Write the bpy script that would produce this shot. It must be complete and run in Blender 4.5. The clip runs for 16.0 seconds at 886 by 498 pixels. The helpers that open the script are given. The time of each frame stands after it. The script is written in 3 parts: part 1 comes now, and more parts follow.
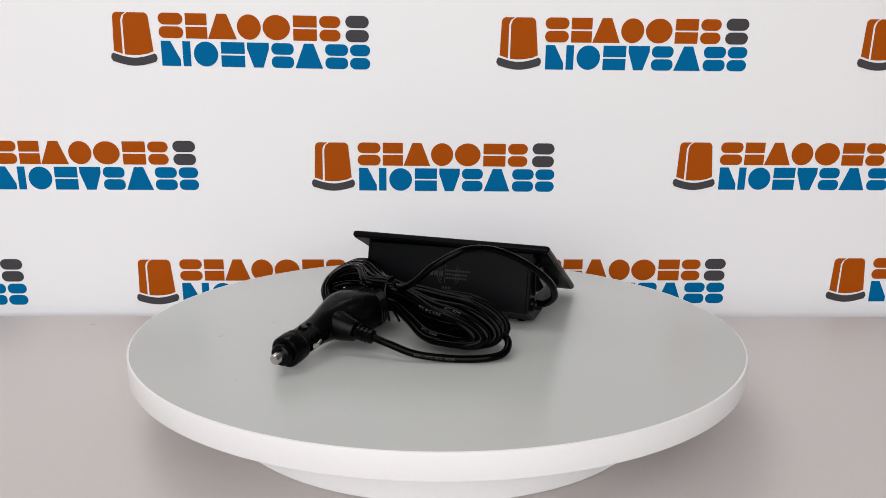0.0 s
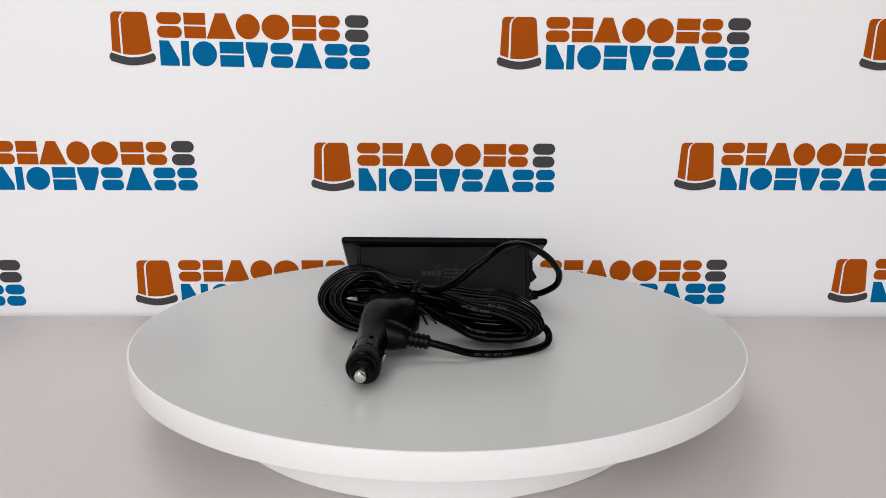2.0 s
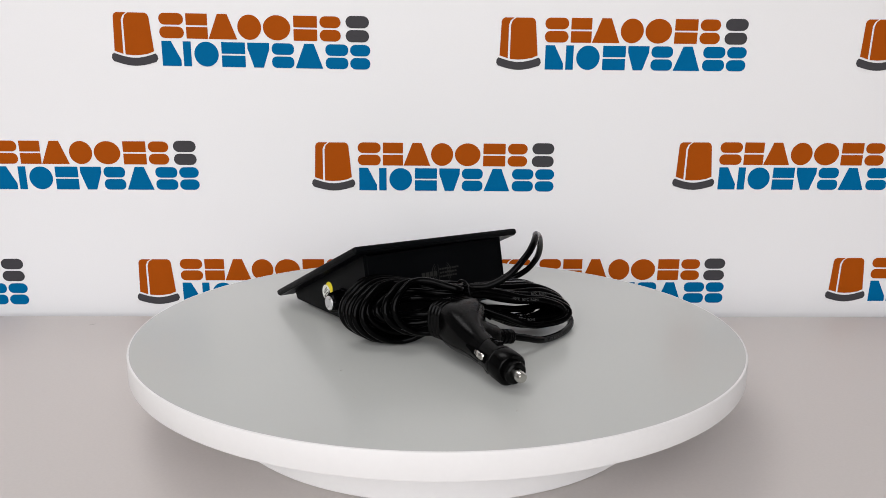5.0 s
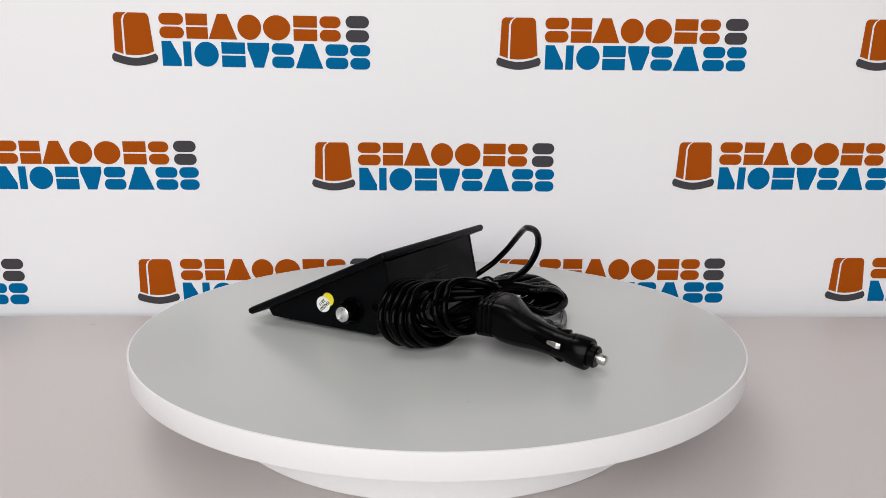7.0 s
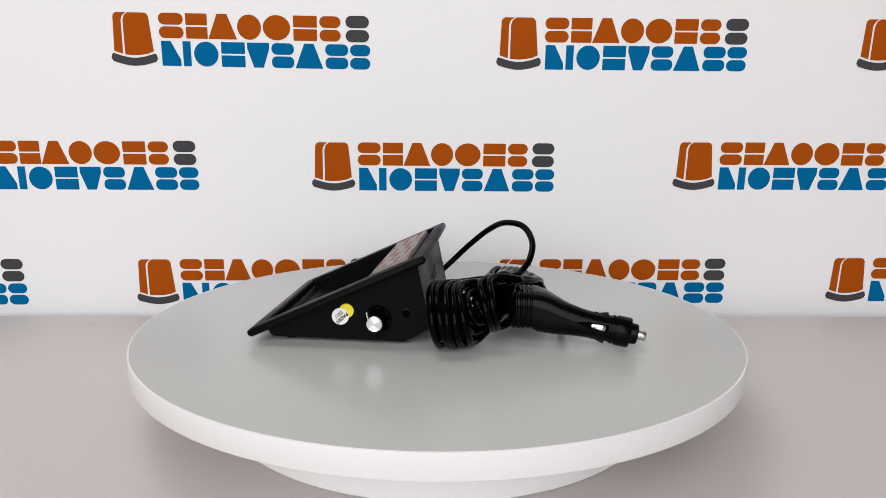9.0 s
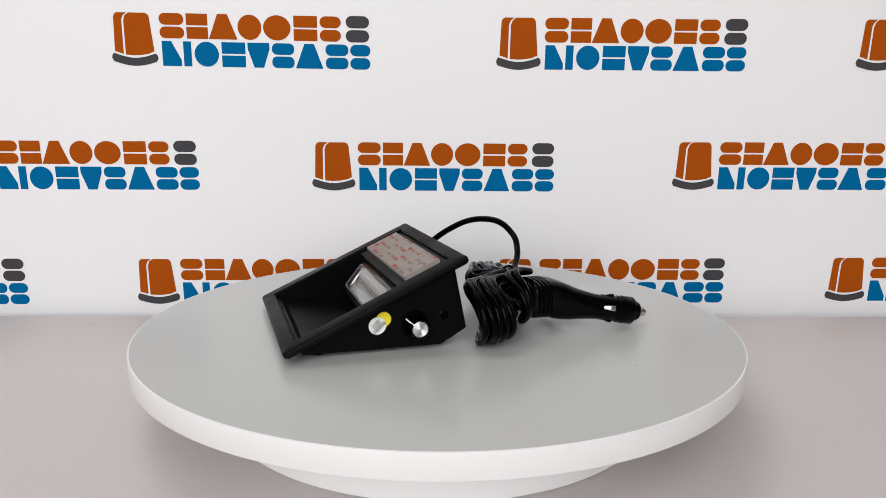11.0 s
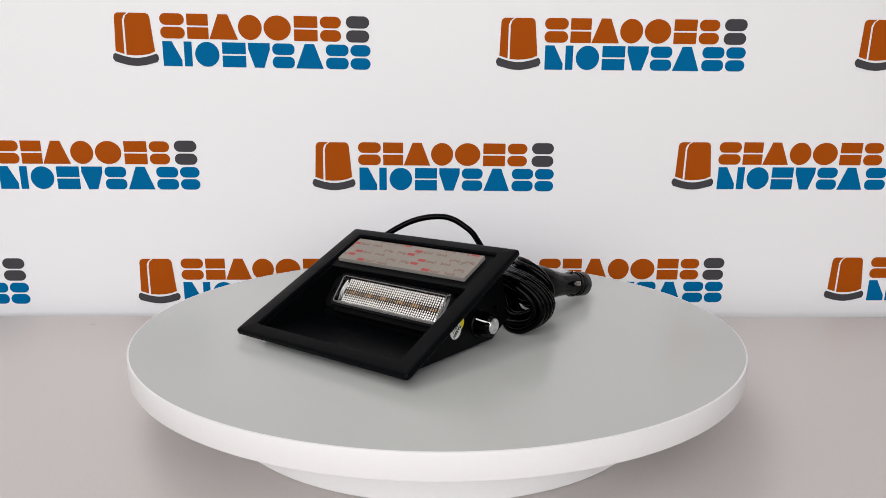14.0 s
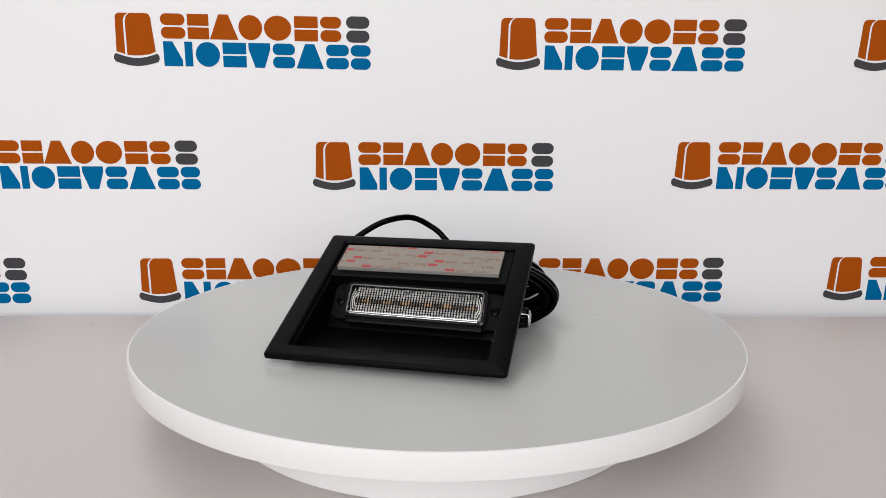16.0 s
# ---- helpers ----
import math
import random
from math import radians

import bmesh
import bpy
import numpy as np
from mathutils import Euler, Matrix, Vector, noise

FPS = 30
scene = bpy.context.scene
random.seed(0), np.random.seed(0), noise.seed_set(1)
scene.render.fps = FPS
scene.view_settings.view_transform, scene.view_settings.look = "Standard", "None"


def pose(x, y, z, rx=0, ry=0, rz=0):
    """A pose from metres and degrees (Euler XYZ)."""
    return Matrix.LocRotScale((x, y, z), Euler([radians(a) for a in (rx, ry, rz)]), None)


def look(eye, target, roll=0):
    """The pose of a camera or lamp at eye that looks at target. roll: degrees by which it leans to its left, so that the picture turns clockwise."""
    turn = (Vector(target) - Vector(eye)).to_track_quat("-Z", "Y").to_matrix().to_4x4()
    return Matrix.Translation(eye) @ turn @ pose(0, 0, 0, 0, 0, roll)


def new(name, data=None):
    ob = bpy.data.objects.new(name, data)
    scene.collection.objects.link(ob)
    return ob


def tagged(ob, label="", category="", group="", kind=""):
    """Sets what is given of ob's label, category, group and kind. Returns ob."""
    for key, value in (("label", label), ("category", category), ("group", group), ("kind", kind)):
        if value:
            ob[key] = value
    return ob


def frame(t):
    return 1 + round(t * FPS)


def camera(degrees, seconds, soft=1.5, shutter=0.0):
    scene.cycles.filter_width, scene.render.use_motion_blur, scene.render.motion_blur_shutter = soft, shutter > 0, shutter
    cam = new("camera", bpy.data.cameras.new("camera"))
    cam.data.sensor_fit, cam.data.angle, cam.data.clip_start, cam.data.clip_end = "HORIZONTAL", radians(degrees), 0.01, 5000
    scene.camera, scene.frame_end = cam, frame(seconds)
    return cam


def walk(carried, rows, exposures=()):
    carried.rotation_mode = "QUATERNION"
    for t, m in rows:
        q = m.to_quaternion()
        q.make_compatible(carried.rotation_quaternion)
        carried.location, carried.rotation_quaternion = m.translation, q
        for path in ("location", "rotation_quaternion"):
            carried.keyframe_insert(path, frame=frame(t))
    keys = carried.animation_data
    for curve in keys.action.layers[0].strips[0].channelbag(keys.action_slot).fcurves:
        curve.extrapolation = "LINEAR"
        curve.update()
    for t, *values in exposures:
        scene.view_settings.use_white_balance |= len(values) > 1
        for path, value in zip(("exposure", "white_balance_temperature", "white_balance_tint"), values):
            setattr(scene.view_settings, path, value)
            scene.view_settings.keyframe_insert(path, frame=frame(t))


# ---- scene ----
# ---- camera ----
cam = camera(61.14, 16.0, soft=0.7)
EYE = (0.0, -0.5042, 0.1498)
AIM = look(EYE, (EYE[0] + 0.00562, EYE[1] + 0.98129, EYE[2] - 0.19247), 0.4605)
walk(cam, [(0.0, AIM), (16.0, AIM)], exposures=[(0.0, 0.0), (16.0, 0.0)])

# ---- world and lights ----
world = bpy.data.worlds.new("sky")
scene.world = world
world.use_nodes = True
wn = world.node_tree
sky = wn.nodes.new("ShaderNodeTexSky")
sky.sky_type, sky.sun_disc = "NISHITA", False
sky.sun_elevation, sky.sun_rotation = radians(40), radians(200)
wn.links.new(sky.outputs[0], wn.nodes["Background"].inputs[0])
wn.nodes["Background"].inputs[1].default_value = 0.1

FLOOR_Z, TABLE_Z, CEIL_Z = -0.807, -0.0569, 2.4
ROOM_X0, ROOM_X1, ROOM_Y0, ROOM_Y1 = -2.4, 2.8, -1.7, 1.4
# window behind the camera, towards the left
WIN = dict(x0=-1.35, x1=0.85, z0=0.0, z1=1.95)
# unseen overhead lamp over the table, set in an added ceiling opening
OVERHEAD = dict(x0=-1.35, x1=-0.15, y0=-0.2, y1=0.5)


def opening_light(name, power, place, aim, sx, sy):
    """An area lamp set in an opening of the room."""
    lamp = bpy.data.lights.new(name, "AREA")
    lamp.shape, lamp.size, lamp.size_y = "RECTANGLE", sx, sy
    lamp.energy, lamp.color = power, (1.0, 0.972, 0.965)
    new(name, lamp).matrix_world = look(place, aim)


WIN_X, WIN_Z = (WIN["x0"] + WIN["x1"]) / 2, (WIN["z0"] + WIN["z1"]) / 2
opening_light("window_light", 39.5, (WIN_X, ROOM_Y0 - 0.03, WIN_Z), (WIN_X, ROOM_Y0 + 1, WIN_Z - 0.35), WIN["x1"] - WIN["x0"] - 0.1, WIN["z1"] - WIN["z0"] - 0.1)
OVERHEAD_X, OVERHEAD_Y = (OVERHEAD["x0"] + OVERHEAD["x1"]) / 2, (OVERHEAD["y0"] + OVERHEAD["y1"]) / 2
opening_light("overhead_light", 15, (OVERHEAD_X, OVERHEAD_Y, CEIL_Z + 0.03), (OVERHEAD_X, OVERHEAD_Y + 0.001, 0), OVERHEAD["x1"] - OVERHEAD["x0"] - 0.05, OVERHEAD["y1"] - OVERHEAD["y0"] - 0.05)

# ---- materials ----
MATS = {}


def material(name, color, rough=0.5, metal=0.0, vary=0.06, grain=400.0, stain=8.0, bump=0.0, bump_scale=900.0,
             coat=0.0, spec=0.5, rough_vary=0.08, transmission=0.0, ior=1.45):
    """A principled surface with two scales of variation in colour and gloss, and fine relief."""
    if name in MATS:
        return MATS[name]
    m = bpy.data.materials.new(name)
    m.use_nodes = True
    nt = m.node_tree
    bsdf = nt.nodes["Principled BSDF"]
    co = nt.nodes.new("ShaderNodeTexCoord")
    fine, broad = nt.nodes.new("ShaderNodeTexNoise"), nt.nodes.new("ShaderNodeTexNoise")
    fine.inputs["Scale"].default_value, broad.inputs["Scale"].default_value = grain, stain
    fine.inputs["Detail"].default_value, broad.inputs["Detail"].default_value = 4, 5
    for n in (fine, broad):
        nt.links.new(co.outputs["Object"], n.inputs["Vector"])
    add = nt.nodes.new("ShaderNodeMath")
    add.operation = "ADD"
    nt.links.new(fine.outputs[0], add.inputs[0])
    nt.links.new(broad.outputs[0], add.inputs[1])
    span = nt.nodes.new("ShaderNodeMapRange")
    span.inputs["From Min"].default_value, span.inputs["From Max"].default_value = 0.6, 1.4
    span.inputs["To Min"].default_value, span.inputs["To Max"].default_value = 1 - vary, 1 + vary
    nt.links.new(add.outputs[0], span.inputs[0])
    hsv = nt.nodes.new("ShaderNodeHueSaturation")
    hsv.inputs["Color"].default_value = (*color, 1)
    nt.links.new(span.outputs[0], hsv.inputs["Value"])
    nt.links.new(hsv.outputs[0], bsdf.inputs["Base Color"])
    rr = nt.nodes.new("ShaderNodeMapRange")
    rr.inputs["From Min"].default_value, rr.inputs["From Max"].default_value = 0.3, 0.7
    rr.inputs["To Min"].default_value, rr.inputs["To Max"].default_value = max(0, rough - rough_vary), min(1, rough + rough_vary)
    nt.links.new(broad.outputs[0], rr.inputs[0])
    nt.links.new(rr.outputs[0], bsdf.inputs["Roughness"])
    bsdf.inputs["Metallic"].default_value = metal
    bsdf.inputs["Coat Weight"].default_value = coat
    bsdf.inputs["Specular IOR Level"].default_value = spec
    bsdf.inputs["Transmission Weight"].default_value = transmission
    bsdf.inputs["IOR"].default_value = ior
    if bump:
        bn, bt = nt.nodes.new("ShaderNodeBump"), nt.nodes.new("ShaderNodeTexNoise")
        bt.inputs["Scale"].default_value, bt.inputs["Detail"].default_value = bump_scale, 3
        bn.inputs["Strength"].default_value, bn.inputs["Distance"].default_value = bump, 0.0004
        nt.links.new(co.outputs["Object"], bt.inputs["Vector"])
        nt.links.new(bt.outputs[0], bn.inputs["Height"])
        nt.links.new(bn.outputs[0], bsdf.inputs["Normal"])
    MATS[name] = m
    return m


WALL = material("wall paint", (0.46, 0.455, 0.45), 0.8, vary=0.03, grain=120, stain=1.5, bump=0.1)
FLOORING = material("floor lino", (0.28, 0.26, 0.24), 0.6, vary=0.1, grain=60, stain=3)
TABLETOP = material("table laminate", (0.55, 0.513, 0.493), 0.48, vary=0.035, grain=500, stain=9, bump=0.06)
STEEL = material("table steel", (0.4, 0.4, 0.41), 0.4, metal=0.8)
BANNER = material("banner vinyl", (0.78, 0.778, 0.788), 0.55, vary=0.018, grain=800, stain=3, bump=0.03)
ORANGE = material("orange print", (0.345, 0.068, 0.004), 0.6, vary=0.04, spec=0.03)
BLUE = material("blue print", (0.0, 0.118, 0.29), 0.6, vary=0.04, spec=0.03)
CHARCOAL = material("charcoal print", (0.056, 0.054, 0.059), 0.6, vary=0.04, spec=0.05)
PLATTER_TOP = material("platter laminate", (0.475, 0.485, 0.465), 0.25, vary=0.012, grain=700, stain=7, bump=0.02, rough_vary=0.015)
# lighter copy of the rim's white: colour makes up for shade under the platter
BASE_LIGHTENED = material("rim white lightened for base", (0.86, 0.85, 0.845), 0.4, vary=0.015, grain=300, stain=10)
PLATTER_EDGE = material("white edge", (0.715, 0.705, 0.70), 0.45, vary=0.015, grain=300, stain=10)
BLACK = material("black moulded plastic", (0.0019, 0.0022, 0.0027), 0.37, vary=0.15, stain=30, bump=0.12, bump_scale=2500, spec=0.065)
SATIN = material("black satin plastic", (0.0007, 0.0007, 0.0008), 0.25, vary=0.12, stain=40, bump=0.05, bump_scale=1500, spec=0.12)
CABLE = material("black pvc cable", (0.0005, 0.0005, 0.0006), 0.12, vary=0.12, stain=60, bump=0.05, bump_scale=700, spec=0.07)
NICKEL = material("nickel", (0.56, 0.545, 0.51), 0.22, metal=1.0, stain=200)
ALU = material("brushed aluminium", (0.66, 0.66, 0.67), 0.24, metal=1.0, stain=300)
INK = material("grey print", (0.021, 0.021, 0.019), 0.6, spec=0.1)
CABLE_INK = material("pale cable print", (0.06, 0.06, 0.06), 0.6, spec=0.1)
WHITE = material("white paper", (0.78, 0.79, 0.76), 0.5, vary=0.03)
YELLOW = material("yellow paper", (0.80, 0.66, 0.02), 0.5, vary=0.03)
SPUN = material("spun aluminium", (0.80, 0.80, 0.81), 0.30, metal=1.0, stain=300)
spin = SPUN.node_tree.nodes.new("ShaderNodeTangent")
spin.direction_type, spin.axis = "RADIAL", "Z"
SPUN.node_tree.nodes["Principled BSDF"].inputs["Anisotropic"].default_value = 0.8
SPUN.node_tree.nodes["Principled BSDF"].inputs["Anisotropic Rotation"].default_value = 0.25
SPUN.node_tree.links.new(spin.outputs[0], SPUN.node_tree.nodes["Principled BSDF"].inputs["Tangent"])
SPECK = material("grey dirt", (0.42, 0.41, 0.39), 0.8)
# near-black: shade of hollows put into colour; also the rubber feet
DARK = material("black of shaded hollows and rubber", (0.0008, 0.0008, 0.0008), 0.7, spec=0.02)
TEXT_INK = material("black ink", (0.006, 0.006, 0.006), 0.6, spec=0.1)
GREY = material("dark lamp board", (0.13, 0.125, 0.12), 0.4)
TAPE = material("tape liner", (0.25, 0.22, 0.185), 0.34, vary=0.14, grain=900, stain=60, bump=0.15, bump_scale=1200)
ribs = TAPE.node_tree.nodes.new("ShaderNodeTexWave")
ribs.inputs["Scale"].default_value, ribs.bands_direction = 240, "X"
ribs_coord = TAPE.node_tree.nodes.new("ShaderNodeTexCoord")
ribs_mix = TAPE.node_tree.nodes.new("ShaderNodeMix")
ribs_mix.data_type, ribs_mix.blend_type = "RGBA", "MULTIPLY"
ribs_mix.inputs["Factor"].default_value = 0.2
TAPE.node_tree.links.new(ribs_coord.outputs["Object"], ribs.inputs["Vector"])
TAPE.node_tree.links.new(TAPE.node_tree.nodes["Hue/Saturation/Value"].outputs[0], ribs_mix.inputs[6])
TAPE.node_tree.links.new(ribs.outputs["Color"], ribs_mix.inputs[7])
TAPE.node_tree.links.new(ribs_mix.outputs[2], TAPE.node_tree.nodes["Principled BSDF"].inputs["Base Color"])
FOAM = material("tape stems", (0.24, 0.225, 0.21), 0.6, vary=0.15, grain=1500)
PINK = material("pale red print", (0.19, 0.085, 0.07), 0.5)
RED = material("red print", (0.33, 0.045, 0.04), 0.5)
CHIP = material("amber led", (0.25, 0.15, 0.07), 0.35, vary=0.3, grain=600)
GOLD = material("warm silvered strip", (0.42, 0.33, 0.22), 0.30, metal=1.0)
BOARD = material("silvered reflector", (0.60, 0.60, 0.59), 0.40, metal=1.0)
RIM = material("smoky lens edge", (0.012, 0.012, 0.013), 0.10, vary=0.05, spec=0.45)
BRACKET = material("satin black bracket", (0.003, 0.003, 0.003), 0.38, vary=0.1, spec=0.12)
LENS = material("clear lens", (0.97, 0.97, 0.97), 0.04, vary=0.0, transmission=1.0, ior=1.12, rough_vary=0.02)


# ---- mesh helpers ----
def part(name, bm, mat, parent=None, label="", smooth=False):
    """Links a bmesh as one mesh object under a thing or a part."""
    me = bpy.data.meshes.new(name)
    bmesh.ops.recalc_face_normals(bm, faces=bm.faces[:])
    bm.to_mesh(me)
    bm.free()
    for one in (mat if isinstance(mat, (list, tuple)) else [mat]):
        me.materials.append(one)
    if smooth:
        me.shade_smooth()
        me.set_sharp_from_angle(angle=radians(38))
    ob = new(name, me)
    ob.parent = parent
    if label:
        ob["label"] = label
    return ob


def box(bm, x0, x1, y0, y1, z0, z1, bevel=0.0, m=None):
    made = bmesh.ops.create_cube(bm, size=1.0)["verts"]
    for v in made:
        v.co = Vector(((x0 + x1) / 2 + v.co.x * (x1 - x0), (y0 + y1) / 2 + v.co.y * (y1 - y0), (z0 + z1) / 2 + v.co.z * (z1 - z0)))
    if bevel:
        edges = list({e for v in made for e in v.link_edges})
        got = bmesh.ops.bevel(bm, geom=edges, offset=bevel, segments=2, affect="EDGES", profile=0.6)
        made = list({v for f in got["faces"] for v in f.verts} | {v for v in made if v.is_valid})
    if m is not None:
        for v in made:
            v.co = m @ v.co
    return bm


def boxed(x0, x1, y0, y1, z0, z1, bevel=0.0, m=None):
    return box(bmesh.new(), x0, x1, y0, y1, z0, z1, bevel, m)


def prism(bm, outline, depth, m=None, top_in=0.0):
    """A flat outline (x, y) raised from 0 to depth along z."""
    a = [bm.verts.new((x, y, 0)) for x, y in outline]
    b = [bm.verts.new((x, y, depth)) for x, y in outline]
    n = len(a)
    faces = [bm.faces.new(a[::-1]), bm.faces.new(b)]
    for i in range(n):
        faces.append(bm.faces.new((a[i], a[(i + 1) % n], b[(i + 1) % n], b[i])))
    if m is not None:
        for v in a + b:
            v.co = m @ v.co
    return faces


def turned(bm, profile, m=None, steps=32):
    """A profile of (radius, height) turned round z."""
    rings = []
    for r, z in profile:
        if r < 1e-6:
            rings.append([bm.verts.new((0, 0, z))])
        else:
            rings.append([bm.verts.new((r * math.cos(2 * math.pi * k / steps), r * math.sin(2 * math.pi * k / steps), z)) for k in range(steps)])
    for a, b in zip(rings, rings[1:]):
        for k in range(steps):
            j = (k + 1) % steps
            quad = [a[k % len(a)], a[j % len(a)], b[j % len(b)], b[k % len(b)]]
            quad = list(dict.fromkeys(quad))
            if len(quad) > 2:
                bm.faces.new(quad)
    if m is not None:
        for ring in rings:
            for v in ring:
                v.co = m @ v.co
    return bm


def rounded(x0, x1, y0, y1, r, n=5):
    """A rectangle's outline with round corners."""
    r = min(r, (x1 - x0) / 2 - 1e-6, (y1 - y0) / 2 - 1e-6)
    out = []
    for cx, cy, a in ((x1 - r, y1 - r, 0), (x0 + r, y1 - r, 90), (x0 + r, y0 + r, 180), (x1 - r, y0 + r, 270)):
        out += [(cx + r * math.cos(radians(a + 90 * k / n)), cy + r * math.sin(radians(a + 90 * k / n))) for k in range(n + 1)]
    return out


def oval(cx, cy, rx, ry, n=36):
    return [(cx + rx * math.cos(2 * math.pi * k / n), cy + ry * math.sin(2 * math.pi * k / n)) for k in range(n)]


def smooth_path(points, step):
    """Catmull-Rom through the points, resampled about every step metres."""
    pts = [Vector(p) for p in points]
    pts = [pts[0] * 2 - pts[1]] + pts + [pts[-1] * 2 - pts[-2]]
    out = []
    for a, b, c, d in zip(pts, pts[1:], pts[2:], pts[3:]):
        n = max(2, int((c - b).length / step))
        for k in range(n):
            t = k / n
            out.append(0.5 * (2 * b + (c - a) * t + (2 * a - 5 * b + 4 * c - d) * t * t + (3 * b - a - 3 * c + d) * t ** 3))
    out.append(pts[-2])
    return out


def tube(bm, path, radius, sides=12):
    """A round cable along a path, with a steady frame."""
    prev, up, rings = None, Vector((0, 0, 1)), []
    n = len(path)
    for i, p in enumerate(path):
        tan = (path[min(i + 1, n - 1)] - path[max(i - 1, 0)]).normalized()
        if prev is None:
            up = (up - tan * up.dot(tan)).normalized() if abs(tan.z) < 0.95 else tan.orthogonal().normalized()
        else:
            up = prev.rotation_difference(tan) @ up
            up = (up - tan * up.dot(tan)).normalized()
        prev = tan
        side = tan.cross(up)
        rings.append([bm.verts.new(p + radius * (up * math.cos(2 * math.pi * k / sides) + side * math.sin(2 * math.pi * k / sides))) for k in range(sides)])
    for a, b in zip(rings, rings[1:]):
        for k in range(sides):
            bm.faces.new((a[k], a[(k + 1) % sides], b[(k + 1) % sides], b[k]))
    bm.faces.new(rings[0][::-1])
    bm.faces.new(rings[-1])
    return bm


def lettering(name, text, size, m, mat, parent, depth=0.00006, bold=0.0):
    """Printed characters in the built-in font as a mesh, centred on m's origin in its xy plane."""
    cu = bpy.data.curves.new(name, "FONT")
    cu.body, cu.size, cu.align_x, cu.align_y, cu.extrude = text, size, "CENTER", "CENTER", depth
    cu.resolution_u, cu.offset = 3, bold
    tmp = bpy.data.objects.new(name, cu)
    me = bpy.data.meshes.new_from_object(tmp)
    bpy.data.objects.remove(tmp)
    me.transform(m)
    me.materials.clear()
    me.materials.append(mat)
    ob = new(name, me)
    ob.parent = parent
    return ob


# ---- the room ----
def room():
    x0, x1, y0, y1, z0, z1 = ROOM_X0, ROOM_X1, ROOM_Y0, ROOM_Y1, FLOOR_Z, CEIL_Z
    t = 0.12
    tagged(part("floor", boxed(x0 - t, x1 + t, y0 - t, y1 + t, z0 - t, z0), FLOORING), "plain grey floor of the room", "floor", kind="structure")
    bm = bmesh.new()
    # ceiling left open round the added overhead lamp
    box(bm, x0 - t, OVERHEAD["x0"], y0 - t, y1 + t, z1, z1 + t)
    box(bm, OVERHEAD["x1"], x1 + t, y0 - t, y1 + t, z1, z1 + t)
    box(bm, OVERHEAD["x0"], OVERHEAD["x1"], y0 - t, OVERHEAD["y0"], z1, z1 + t)
    box(bm, OVERHEAD["x0"], OVERHEAD["x1"], OVERHEAD["y1"], y1 + t, z1, z1 + t)
    tagged(part("ceiling", bm, WALL), "plain white ceiling with an opening for the added overhead light", "ceiling", kind="structure")
    tagged(part("wall_north", boxed(x0 - t, x1 + t, y1, y1 + t, z0, z1), WALL), "plain white wall behind the banner", "wall", kind="structure")
    tagged(part("wall_west", boxed(x0 - t, x0, y0, y1, z0, z1), WALL), "plain white side wall", "wall", kind="structure")
    tagged(part("wall_east", boxed(x1, x1 + t, y0, y1, z0, z1), WALL), "plain white side wall", "wall", kind="structure")
    bm = bmesh.new()
    box(bm, x0 - t, WIN["x0"], y0 - t, y0, z0, z1)
    box(bm, WIN["x1"], x1 + t, y0 - t, y0, z0, z1)
    box(bm, WIN["x0"], WIN["x1"], y0 - t, y0, z0, WIN["z0"])
    box(bm, WIN["x0"], WIN["x1"], y0 - t, y0, WIN["z1"], z1)
    tagged(part("wall_south", bm, WALL), "plain white wall with a window opening", "wall", kind="structure")


room()


TABLE_TURN, TABLE_REAR = 1.08, 0.2062


def table():
    root = tagged(new("table"), "pale grey-beige laminate table under the turntable", "table")
    root.matrix_world = pose(0, 0, FLOOR_Z, 0, 0, TABLE_TURN)
    top = TABLE_Z - FLOOR_Z
    part("tabletop", boxed(-1.1, 1.1, -0.95, TABLE_REAR, top - 0.03, top, 0.0015), TABLETOP, root)
    part("scratch", boxed(-0.003, 0.003, -0.0004, 0.0004, top, top + 0.0002, 0, Matrix.Translation((-0.3200, 0.1770, 0)) @ Matrix.Rotation(radians(35), 4, "Z")), SPECK, root, "faint grey scratch")
    for sx in (-1.02, 1.02):
        for sy in (-0.89, TABLE_REAR - 0.06):
            part("leg", boxed(sx - 0.025, sx + 0.025, sy - 0.025, sy + 0.025, 0, top - 0.03, 0.002), STEEL, root)


table()

# ---- printed backdrop ----
BACK_TURN, BACK_LEAN, BACK_AWAY, BACK_SIZE = 1.62, 4.22, 0.2092, 1.016


def block(kind, x0, x1, y0, y1):
    """The plain shapes that stand for one character of the logo."""
    w, h = x1 - x0, y1 - y0
    if kind == "o":
        return [oval((x0 + x1) / 2, (y0 + y1) / 2, w / 2, h / 2)]
    if kind == "a":
        return [[(x0, y1), ((x0 + x1) / 2 - w * 0.17, y0), ((x0 + x1) / 2 + w * 0.17, y0), (x1, y1)]]
    if kind == "t":
        return [[(x0, y0), (x1, y0), (x1, y0 + h * 0.25), (x1 - w * 0.28, y1), (x0 + w * 0.28, y1), (x0, y0 + h * 0.25)]]
    if kind == "l":
        return [[(x0, y0), (x0 + w * 0.5, y0), (x1, y1 - h * 0.25), (x1, y1), (x0, y1)]]
    if kind == "i":
        return [rounded(x0, x1, y0, y1, w * 0.02, 1)]
    r = {"b": 0.22, "s": 0.3, "e": 0.02, "&": 0.35}[kind] * w
    gap = h * 0.035
    return [rounded(x0, x1, y0, (y0 + y1) / 2 - gap, r, 4), rounded(x0, x1, (y0 + y1) / 2 + gap, y1, r, 4)]


